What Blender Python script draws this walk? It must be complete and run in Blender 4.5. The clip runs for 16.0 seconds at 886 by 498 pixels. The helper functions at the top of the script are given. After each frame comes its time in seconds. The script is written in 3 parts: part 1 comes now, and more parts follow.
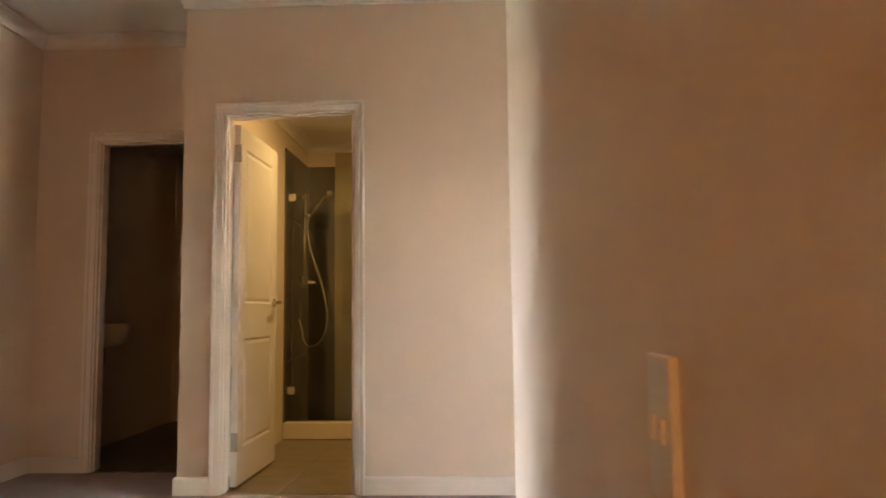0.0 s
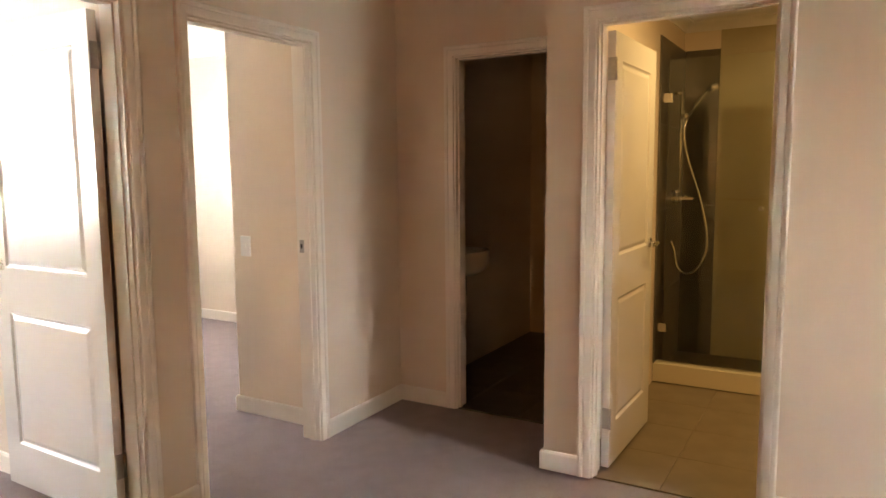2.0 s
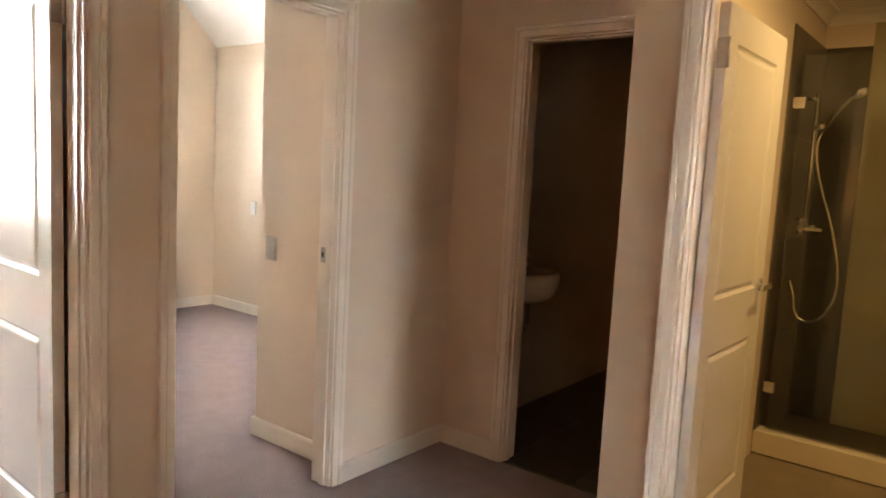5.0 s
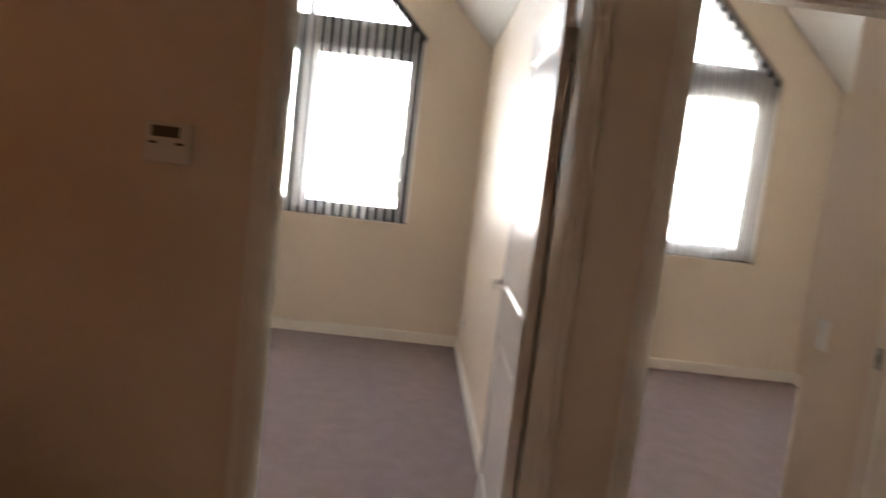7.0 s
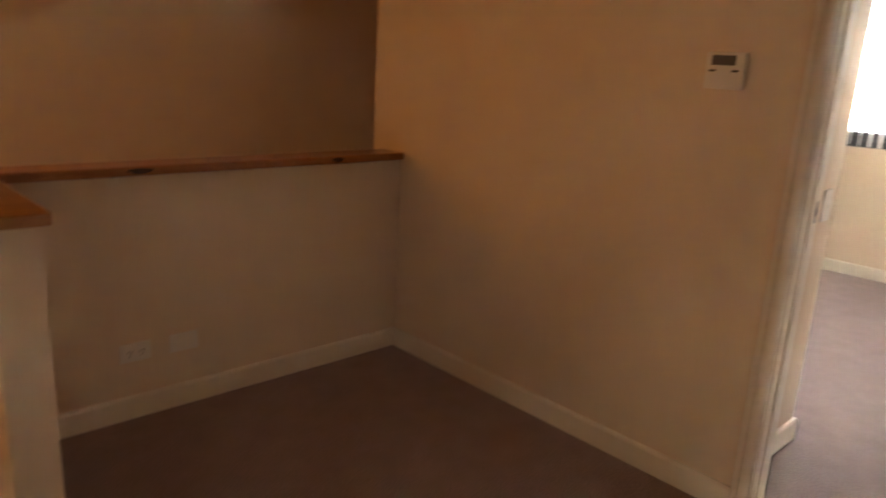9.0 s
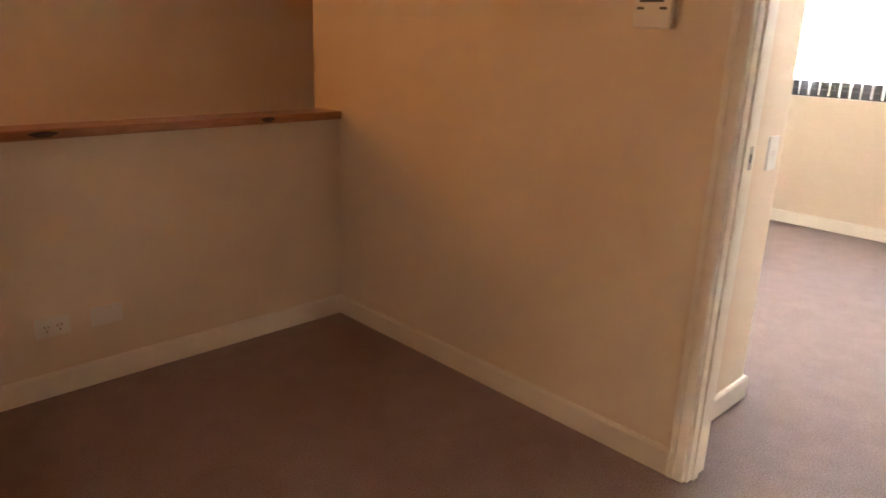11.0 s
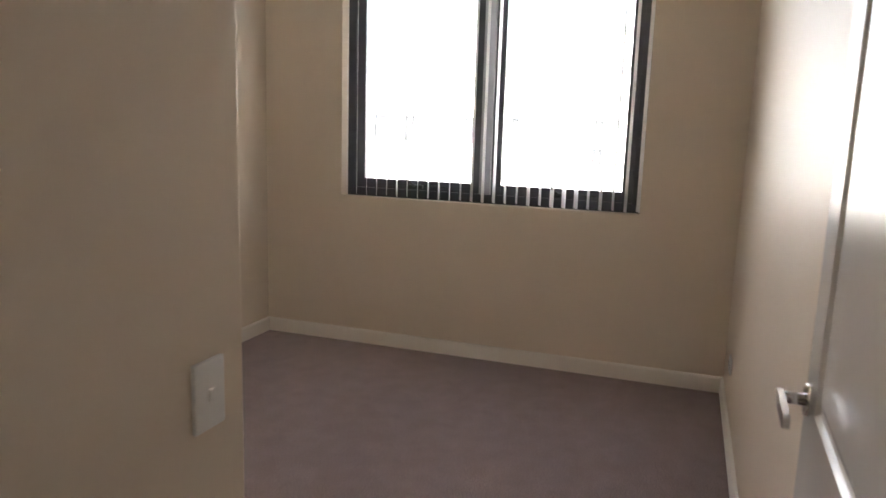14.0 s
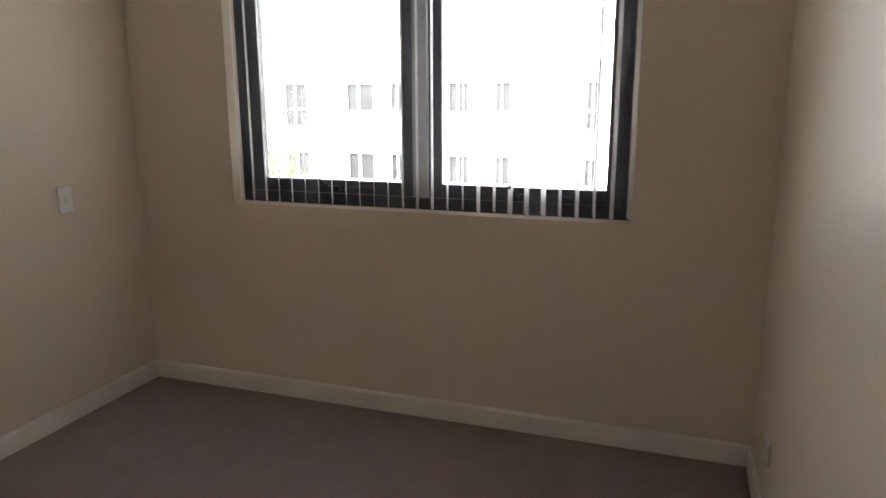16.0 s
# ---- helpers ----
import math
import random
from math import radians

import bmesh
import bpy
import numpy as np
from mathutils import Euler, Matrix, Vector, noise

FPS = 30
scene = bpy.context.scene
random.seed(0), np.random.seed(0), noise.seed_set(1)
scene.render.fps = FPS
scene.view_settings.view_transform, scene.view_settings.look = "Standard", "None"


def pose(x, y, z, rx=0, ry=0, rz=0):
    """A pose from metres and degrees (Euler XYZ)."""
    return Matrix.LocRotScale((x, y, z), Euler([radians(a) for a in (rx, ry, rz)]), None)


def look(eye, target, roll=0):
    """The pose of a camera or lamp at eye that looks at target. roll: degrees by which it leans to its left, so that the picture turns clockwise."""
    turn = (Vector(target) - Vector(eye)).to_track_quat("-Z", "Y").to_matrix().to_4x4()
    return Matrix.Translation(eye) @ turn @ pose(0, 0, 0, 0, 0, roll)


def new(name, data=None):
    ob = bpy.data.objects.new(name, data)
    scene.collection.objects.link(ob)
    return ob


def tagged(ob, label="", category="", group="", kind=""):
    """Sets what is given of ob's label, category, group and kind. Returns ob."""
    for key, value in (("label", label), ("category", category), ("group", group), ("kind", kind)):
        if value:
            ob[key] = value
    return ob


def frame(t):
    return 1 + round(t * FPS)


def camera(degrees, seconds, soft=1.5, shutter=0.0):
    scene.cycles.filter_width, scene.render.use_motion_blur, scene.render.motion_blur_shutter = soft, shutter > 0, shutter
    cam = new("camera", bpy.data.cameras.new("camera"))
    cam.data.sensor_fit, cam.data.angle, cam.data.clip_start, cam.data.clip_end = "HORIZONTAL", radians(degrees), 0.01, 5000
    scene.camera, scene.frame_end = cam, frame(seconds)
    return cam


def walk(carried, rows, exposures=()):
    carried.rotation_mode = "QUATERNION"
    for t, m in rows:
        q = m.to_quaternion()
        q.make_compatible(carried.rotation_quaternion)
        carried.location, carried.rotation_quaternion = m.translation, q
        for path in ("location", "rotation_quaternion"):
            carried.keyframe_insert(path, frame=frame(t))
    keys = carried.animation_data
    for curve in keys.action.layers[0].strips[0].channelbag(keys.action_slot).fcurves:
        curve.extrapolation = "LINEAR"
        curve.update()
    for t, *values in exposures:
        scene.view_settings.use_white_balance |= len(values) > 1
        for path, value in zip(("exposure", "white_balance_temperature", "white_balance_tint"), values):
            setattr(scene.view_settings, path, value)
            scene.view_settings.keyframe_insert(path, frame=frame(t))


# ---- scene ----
cam = camera(64.5, 16.0, shutter=0.4)
PATH = [
    (0, (1.727, 0.758, 0.939), (1.648, 2.748, 1.121), -0.7),
    (0.3, (1.746, 0.892, 0.987), (1.537, 2.874, 1.159), 0.1),
    (0.5, (1.775, 0.994, 1.065), (1.445, 2.96, 1.225), 0.5),
    (0.7, (1.766, 1.104, 1.173), (1.324, 3.054, 1.229), -0.0),
    (1, (1.751, 1.179, 1.258), (1.073, 3.058, 1.169), -1.1),
    (1.5, (1.48, 1.339, 1.305), (0.601, 3.124, 1.103), 1.7),
    (2, (1.34, 1.48, 1.421), (0.354, 3.205, 1.194), -0.5),
    (2.5, (1.312, 1.598, 1.449), (0.289, 3.294, 1.172), 2),
    (3, (1.188, 1.741, 1.431), (0.205, 3.476, 1.276), 4.8),
    (5.5, (1.198, 2.331, 1.417), (-0.154, 3.784, 1.172), 4.6),
    (6, (1.146, 2.499, 1.435), (-0.461, 3.671, 1.223), 10.7),
    (6.5, (1.006, 2.662, 1.402), (-0.793, 3.507, 1.174), 4.5),
    (7, (0.984, 2.783, 1.443), (-1.002, 2.87, 1.226), 6.7),
    (7.5, (1.042, 2.927, 1.434), (-0.923, 2.573, 1.316), 5.6),
    (8, (1.199, 3.015, 1.406), (-0.625, 2.214, 1.235), 3.9),
    (8.5, (1.189, 2.955, 1.445), (-0.437, 1.865, 1.032), 0.9),
    (9, (1.167, 3.138, 1.398), (-0.165, 1.732, 0.896), 3.2),
    (9.2, (1.131, 3.204, 1.409), (-0.089, 1.727, 0.836), 4.1),
    (11.5, (0.819, 3.207, 1.337), (-0.624, 1.959, 0.737), -0.6),
    (12, (0.635, 3.142, 1.389), (-1.041, 2.221, 0.804), 0.2),
    (12.5, (0.307, 3.193, 1.431), (-1.47, 2.408, 0.958), 0.6),
    (13, (-0.014, 3.111, 1.419), (-1.82, 2.391, 0.948), 1.3),
    (13.5, (-0.302, 3.06, 1.455), (-2.14, 2.416, 1.025), 2.3),
    (14, (-0.68, 2.961, 1.426), (-2.543, 2.318, 1.088), 1.8),
    (14.5, (-0.926, 2.91, 1.412), (-2.798, 2.324, 1.022), -0.8),
    (15, (-1.238, 2.961, 1.46), (-3.156, 2.616, 1.018), -0.4),
    (15.5, (-1.587, 2.95, 1.475), (-3.485, 2.454, 1.087), 0.2),
    (16, (-1.901, 2.906, 1.49), (-3.747, 2.269, 1.06), -0.1),
]
EXPOSURES = [
    (0.0, 6.0, 6650, 11), (1.5, 6.2, 6650, 10), (3.2, 6.15, 6600, 11), (5.5, 6.0, 6500, 11), (6.0, 5.75, 6550, 12), (6.5, 5.3, 6500, 12), (7.0, 4.75, 6500, 12),
    (7.5, 4.45, 6500, 13), (8.0, 4.35, 6600, 13), (8.5, 4.95, 6750, 12), (9.0, 5.95, 6900, 11), (9.2, 6.25, 6900, 11), (11.5, 6.5, 6650, 12), (12.0, 5.95, 6550, 13),
    (12.5, 5.55, 6500, 13), (13.5, 4.5, 6500, 14), (14.5, 4.05, 6400, 11), (16.0, 3.6, 6350, 11)]
walk(cam, [(t, look(e, g, r)) for t, e, g, r in PATH], EXPOSURES)

# ---- world, sun, lights ----
world = bpy.data.worlds.new("sky")
scene.world = world
world.use_nodes = True
wn = world.node_tree.nodes
sky = wn.new("ShaderNodeTexSky")
sky.sky_type, sky.sun_disc = "NISHITA", False
sky.sun_elevation, sky.sun_rotation = radians(48), radians(115)
wn["Background"].inputs["Strength"].default_value = 0.15
pale = wn.new("ShaderNodeHueSaturation")
pale.inputs["Saturation"].default_value = 0.25
world.node_tree.links.new(sky.outputs["Color"], pale.inputs["Color"])
world.node_tree.links.new(pale.outputs["Color"], wn["Background"].inputs["Color"])

sun = new("sun", bpy.data.lights.new("sun", "SUN"))
sun.data.energy, sun.data.angle, sun.data.color = 5.0, radians(8), (1.0, 0.95, 0.88)
sun.matrix_world = look((12, -6, 18), (-6, 2, 0))


def window_portal(name, y0, y1, z0, z1, x=-5.02, into=2.0):
    """Guides the sky's light in through a window opening."""
    d = bpy.data.lights.new(name, "AREA")
    d.shape, d.size, d.size_y = "RECTANGLE", y1 - y0, z1 - z0
    d.cycles.is_portal = True
    ob = new(name, d)
    y, z = (y0 + y1) / 2, (z0 + z1) / 2
    ob.matrix_world = look((x, y, z), (x + into, y, z))
    return ob


window_portal("window_portal_a", 0.83, 2.715, 0.97, 3.42)
window_portal("window_portal_b", 3.87, 5.645, 0.97, 3.36)
window_portal("window_portal_c", 3.32, 4.32, 0.90, 1.75, 5.13, -2.0)


def ceiling_lamp(name, x, y, z, size, watts, color):
    d = bpy.data.lights.new(name, "AREA")
    d.shape, d.size, d.energy, d.color = "DISK", size, watts, color
    ob = new(name, d)
    ob.matrix_world = look((x, y, z), (x, y + 0.001, 0))
    return ob


ceiling_lamp("ensuite_lamp", 1.1, 5.3, 2.43, 0.25, 0.24, (1.0, 0.66, 0.26))


def stair_lamp(eye, target, size, watts, color):
    """Warm light that comes up the stairwell from behind the half wall."""
    d = bpy.data.lights.new("stair_lamp", "AREA")
    d.shape, d.size, d.energy, d.color = "DISK", size, watts, color
    ob = new("stair_lamp", d)
    ob.matrix_world = look(eye, target)
    return ob


stair_lamp((1.45, -0.56, 1.45), (0.6, 2.5, 1.6), 0.8, 0.19, (1.0, 0.40, 0.085))


# ---- materials ----
def material(name, color, rough=0.5, metal=0.0, scale=0.0, vary=0.08, bump=0.0, bump_scale=200.0, coat=0.0):
    """Plain surface with soft large-scale variation and fine relief."""
    m = bpy.data.materials.new(name)
    m.use_nodes = True
    n, l = m.node_tree.nodes, m.node_tree.links
    b = n["Principled BSDF"]
    b.inputs["Base Color"].default_value = (*color, 1)
    b.inputs["Roughness"].default_value = rough
    b.inputs["Metallic"].default_value = metal
    b.inputs["Coat Weight"].default_value = coat
    tc = n.new("ShaderNodeTexCoord")
    if scale:
        t = n.new("ShaderNodeTexNoise")
        t.inputs["Scale"].default_value, t.inputs["Detail"].default_value = scale, 6
        l.new(tc.outputs["Object"], t.inputs["Vector"])
        r = n.new("ShaderNodeValToRGB")
        r.color_ramp.elements[0].position, r.color_ramp.elements[1].position = 0.3, 0.7
        r.color_ramp.elements[0].color = (*[c * (1 - vary) for c in color], 1)
        r.color_ramp.elements[1].color = (*[min(1, c * (1 + vary)) for c in color], 1)
        l.new(t.outputs["Fac"], r.inputs["Fac"])
        l.new(r.outputs["Color"], b.inputs["Base Color"])
    if bump:
        t2 = n.new("ShaderNodeTexNoise")
        t2.inputs["Scale"].default_value, t2.inputs["Detail"].default_value = bump_scale, 4
        l.new(tc.outputs["Object"], t2.inputs["Vector"])
        bp = n.new("ShaderNodeBump")
        bp.inputs["Strength"].default_value, bp.inputs["Distance"].default_value = bump, 0.002
        l.new(t2.outputs["Fac"], bp.inputs["Height"])
        l.new(bp.outputs["Normal"], b.inputs["Normal"])
    return m


WALL = material("cream wall paint", (0.76, 0.655, 0.53), 0.48, scale=1.3, vary=0.02, bump=0.05, bump_scale=300)
CEIL = material("white ceiling paint", (0.80, 0.78, 0.74), 0.75, scale=1.0, vary=0.02, bump=0.08, bump_scale=220)
TRIM = material("cream gloss trim", (0.84, 0.79, 0.71), 0.3, scale=3, vary=0.015)
LEAF = material("white gloss door paint", (0.80, 0.77, 0.72), 0.26, scale=3, vary=0.015, bump=0.03, bump_scale=50)
PLASTIC = material("white plastic", (0.80, 0.79, 0.76), 0.3)
SCREEN = material("grey display", (0.07, 0.065, 0.055), 0.6, scale=20, vary=0.1)
CHROME = material("satin chrome", (0.72, 0.71, 0.69), 0.2, 1.0, scale=30, vary=0.05)
STEEL = material("dull steel", (0.45, 0.43, 0.40), 0.35, 1.0, scale=40, vary=0.08)
FRAME = material("charcoal aluminium", (0.045, 0.045, 0.055), 0.35, scale=15, vary=0.1)
MULLION = material("grey aluminium", (0.40, 0.40, 0.42), 0.4, scale=15, vary=0.05)
CERAMIC = material("white ceramic", (0.80, 0.80, 0.78), 0.1, scale=5, vary=0.01)
BLACK = material("black plastic", (0.02, 0.02, 0.02), 0.4, scale=20, vary=0.1)
DARK_TILE = material("dark grey tile", (0.085, 0.075, 0.06), 0.3, scale=5, vary=0.25, bump=0.05, bump_scale=40)
BEIGE_TILE = material("beige tile", (0.42, 0.37, 0.245), 0.3, scale=4, vary=0.06, bump=0.04, bump_scale=40)
FLOOR_TILE = material("sand floor tile", (0.24, 0.19, 0.125), 0.4, scale=6, vary=0.12, bump=0.05, bump_scale=60)
HOB = material("cream hob", (0.74, 0.67, 0.50), 0.3, scale=4, vary=0.03)
KNOT = material("dark pine knot", (0.05, 0.018, 0.008), 0.35, scale=60, vary=0.4)
GROUT = material("grout", (0.225, 0.178, 0.118), 0.9, scale=30, vary=0.1)
RENDER = material("white rendered facade", (0.80, 0.79, 0.76), 0.85, scale=0.6, vary=0.04, bump=0.1, bump_scale=30)
FAR_GLASS = material("dark window glass", (0.016, 0.017, 0.018), 0.35, scale=0.8, vary=0.3)
ASPHALT = material("grey ground", (0.16, 0.16, 0.15), 0.9, scale=0.5, vary=0.2, bump=0.3, bump_scale=20)
ROOF = material("grey roof", (0.2, 0.2, 0.21), 0.7, scale=2, vary=0.1)
BARK = material("bark", (0.16, 0.11, 0.07), 0.9, scale=8, vary=0.3, bump=0.5, bump_scale=20)
FOLIAGE = material("yellow green leaves", (0.12, 0.13, 0.035), 0.6, scale=1.5, vary=0.35)


def carpet_material():
    m = material("mauve brown cut pile carpet", (0.235, 0.178, 0.178), 0.95)
    n, l = m.node_tree.nodes, m.node_tree.links
    b, tc = n["Principled BSDF"], n.new("ShaderNodeTexCoord")
    fine, broad = n.new("ShaderNodeTexNoise"), n.new("ShaderNodeTexNoise")
    fine.inputs["Scale"].default_value, fine.inputs["Detail"].default_value = 200, 6
    broad.inputs["Scale"].default_value, broad.inputs["Detail"].default_value = 9.0, 8
    broad.inputs["Distortion"].default_value = 0.2
    for t in (fine, broad):
        l.new(tc.outputs["Object"], t.inputs["Vector"])
    r1, r2 = n.new("ShaderNodeValToRGB"), n.new("ShaderNodeValToRGB")
    r1.color_ramp.elements[0].position, r1.color_ramp.elements[1].position = 0.36, 0.64
    r1.color_ramp.elements[0].color, r1.color_ramp.elements[1].color = (0.16, 0.112, 0.112, 1), (0.34, 0.25, 0.245, 1)
    r2.color_ramp.elements[0].position, r2.color_ramp.elements[1].position = 0.35, 0.68
    r2.color_ramp.elements[0].color, r2.color_ramp.elements[1].color = (0.90, 0.90, 0.90, 1), (1.07, 1.07, 1.07, 1)
    l.new(fine.outputs["Fac"], r1.inputs["Fac"])
    l.new(broad.outputs["Fac"], r2.inputs["Fac"])
    mix = n.new("ShaderNodeMix")
    mix.data_type, mix.blend_type = "RGBA", "MULTIPLY"
    mix.inputs[0].default_value = 1.0
    l.new(r1.outputs["Color"], mix.inputs[6])
    l.new(r2.outputs["Color"], mix.inputs[7])
    l.new(mix.outputs[2], b.inputs["Base Color"])
    bp = n.new("ShaderNodeBump")
    bp.inputs["Strength"].default_value, bp.inputs["Distance"].default_value = 0.45, 0.004
    l.new(fine.outputs["Fac"], bp.inputs["Height"])
    l.new(bp.outputs["Normal"], b.inputs["Normal"])
    b.inputs["Sheen Weight"].default_value = 0.25
    return m


def timber_material():
    m = material("varnished knotty pine", (0.36, 0.16, 0.05), 0.3, coat=0.4)
    n, l = m.node_tree.nodes, m.node_tree.links
    b, tc, mp = n["Principled BSDF"], n.new("ShaderNodeTexCoord"), n.new("ShaderNodeMapping")
    mp.inputs["Scale"].default_value = (1.2, 14, 14)
    l.new(tc.outputs["Object"], mp.inputs["Vector"])
    t, k = n.new("ShaderNodeTexNoise"), n.new("ShaderNodeTexVoronoi")
    t.inputs["Scale"].default_value, t.inputs["Detail"].default_value, t.inputs["Distortion"].default_value = 2.5, 8, 1.2
    l.new(mp.outputs["Vector"], t.inputs["Vector"])
    k.inputs["Scale"].default_value = 2.1
    l.new(tc.outputs["Object"], k.inputs["Vector"])
    r, rk = n.new("ShaderNodeValToRGB"), n.new("ShaderNodeValToRGB")
    r.color_ramp.elements[0].position, r.color_ramp.elements[1].position = 0.3, 0.75
    r.color_ramp.elements[0].color, r.color_ramp.elements[1].color = (0.27, 0.105, 0.032, 1), (0.46, 0.22, 0.075, 1)
    rk.color_ramp.elements[0].position, rk.color_ramp.elements[1].position = 0.05, 0.13
    rk.color_ramp.elements[0].color, rk.color_ramp.elements[1].color = (0.12, 0.08, 0.06, 1), (1, 1, 1, 1)
    l.new(t.outputs["Fac"], r.inputs["Fac"])
    l.new(k.outputs["Distance"], rk.inputs["Fac"])
    mix = n.new("ShaderNodeMix")
    mix.data_type, mix.blend_type = "RGBA", "MULTIPLY"
    mix.inputs[0].default_value = 1.0
    l.new(r.outputs["Color"], mix.inputs[6])
    l.new(rk.outputs["Color"], mix.inputs[7])
    l.new(mix.outputs[2], b.inputs["Base Color"])
    return m


def glass_material(name, color):
    m = bpy.data.materials.new(name)
    m.use_nodes = True
    b = m.node_tree.nodes["Principled BSDF"]
    b.inputs["Base Color"].default_value = (*color, 1)
    b.inputs["Roughness"].default_value, b.inputs["Transmission Weight"].default_value = 0.0, 1.0
    b.inputs["IOR"].default_value = 1.45
    return m


def blind_material():
    m = bpy.data.materials.new("white blind fabric")
    m.use_nodes = True
    n, l = m.node_tree.nodes, m.node_tree.links
    mix, tr = n.new("ShaderNodeMixShader"), n.new("ShaderNodeBsdfTranslucent")
    b = n["Principled BSDF"]
    b.inputs["Base Color"].default_value, b.inputs["Roughness"].default_value = (0.78, 0.77, 0.75, 1), 0.8
    tr.inputs["Color"].default_value = (0.94, 0.93, 0.91, 1)
    mix.inputs[0].default_value = 0.75
    l.new(b.outputs[0], mix.inputs[1])
    l.new(tr.outputs[0], mix.inputs[2])
    l.new(mix.outputs[0], n["Material Output"].inputs["Surface"])
    return m


CARPET, TIMBER, SLAT = carpet_material(), timber_material(), blind_material()
PANE, SHOWER_GLASS = glass_material("window glass", (1, 1, 1)), glass_material("green tinted shower glass", (0.87, 0.91, 0.85))


# ---- mesh tools ----
class Builder:
    """Collects boxes, prisms and sweeps into one mesh."""

    def __init__(self):
        self.bm = bmesh.new()

    def box(self, x0, x1, y0, y1, z0, z1):
        return self.prism([(x0, y0), (x1, y0), (x1, y1), (x0, y1)], "z", z0, z1)

    def prism(self, poly, axis, a, b):
        """poly in the plane across axis: (x, y) for z, (y, z) for x, (x, z) for y."""
        def at(p, h):
            return {"z": (p[0], p[1], h), "x": (h, p[0], p[1]), "y": (p[0], h, p[1])}[axis]
        lo, hi = [self.bm.verts.new(at(p, a)) for p in poly], [self.bm.verts.new(at(p, b)) for p in poly]
        faces = [self.bm.faces.new(lo), self.bm.faces.new(hi)]
        for i in range(len(poly)):
            j = (i + 1) % len(poly)
            faces.append(self.bm.faces.new((lo[i], lo[j], hi[j], hi[i])))
        bmesh.ops.recalc_face_normals(self.bm, faces=faces)
        return self

    def tube(self, points, radius, sides=10):
        """A round bar along a line of points."""
        rings = []
        for i, p in enumerate(points):
            p = Vector(p)
            way = (Vector(points[min(i + 1, len(points) - 1)]) - Vector(points[max(i - 1, 0)])).normalized()
            side = way.cross(Vector((0, 0, 1)) if abs(way.z) < 0.9 else Vector((1, 0, 0))).normalized()
            up = side.cross(way)
            rings.append([self.bm.verts.new(p + radius * (math.cos(a) * side + math.sin(a) * up))
                          for a in (2 * math.pi * k / sides for k in range(sides))])
        faces = [self.bm.faces.new(rings[0]), self.bm.faces.new(rings[-1])]
        for r, q in zip(rings, rings[1:]):
            for k in range(sides):
                faces.append(self.bm.faces.new((r[k], r[(k + 1) % sides], q[(k + 1) % sides], q[k])))
                faces[-1].smooth = True
        bmesh.ops.recalc_face_normals(self.bm, faces=faces)
        return self

    def sweep(self, path, profile, across, out):
        """A moulding: profile points (u, v) laid along a mitred path of points, each with its direction of u; v goes along out."""
        rings = [[self.bm.verts.new(Vector(p) + Vector(a) * u + Vector(out) * v) for u, v in profile] for p, a in zip(path, across)]
        faces = [self.bm.faces.new(rings[0]), self.bm.faces.new(rings[-1])]
        n = len(profile)
        for r, q in zip(rings, rings[1:]):
            for k in range(n):
                faces.append(self.bm.faces.new((r[k], r[(k + 1) % n], q[(k + 1) % n], q[k])))
        bmesh.ops.recalc_face_normals(self.bm, faces=faces)
        return self

    def obj(self, name, mat, parent=None, bevel=0.0, m=None):
        me = bpy.data.meshes.new(name)
        self.bm.to_mesh(me)
        self.bm.free()
        me.materials.append(mat)
        ob = new(name, me)
        if parent:
            ob.parent = parent
        if m:
            ob.matrix_basis = m
        if bevel:
            b = ob.modifiers.new("bevel", "BEVEL")
            b.width, b.segments, b.limit_method = bevel, 2, "ANGLE"
        return ob


def structure(ob, label, category):
    return tagged(ob, label, category, kind="structure")


def wall_x(name, x0, x1, y0, y1, z0, z1, openings, mat=WALL, label="cream painted plaster wall"):
    """A wall along y with door openings (y0, y1, top)."""
    b, y = Builder(), y0
    for a, c, top in openings:
        b.box(x0, x1, y, a, z0, z1).box(x0, x1, a, c, top, z1)
        y = c
    b.box(x0, x1, y, y1, z0, z1)
    return structure(b.obj(name, mat), label, "wall")


def wall_y(name, x0, x1, y0, y1, z0, z1, openings=(), mat=WALL, label="cream painted plaster wall"):
    b, x = Builder(), x0
    for a, c, top in openings:
        b.box(x, a, y0, y1, z0, z1).box(a, c, y0, y1, top, z1)
        x = c
    b.box(x, x1, y0, y1, z0, z1)
    return structure(b.obj(name, mat), label, "wall")


# ---- plan ----
HX, EX = -1.0, 1.92              # hall's side walls
NX, NY = 1.90, 3.80              # near end of the hall's east wall: face and outer corner
EY, RY = 4.50, 5.035             # wall of the ensuite, end of the recess
RX = 0.156                       # side of the recess
T = 0.11                         # wall thickness
FX = -4.787                      # window wall of both bedrooms
A0, A1 = 0.27, 3.24             # bedroom A
B0, B1 = 3.35, 6.16             # bedroom B
CEILING, HEAD, EAVE = 2.73, 2.05, 2.465
DOOR_A, DOOR_B, DOOR_E, DOOR_W = (2.375, 3.205), (3.497, 4.258), (0.385, 1.10), (-0.612, 0.105)
SILL, LINTEL = 0.975, 2.505

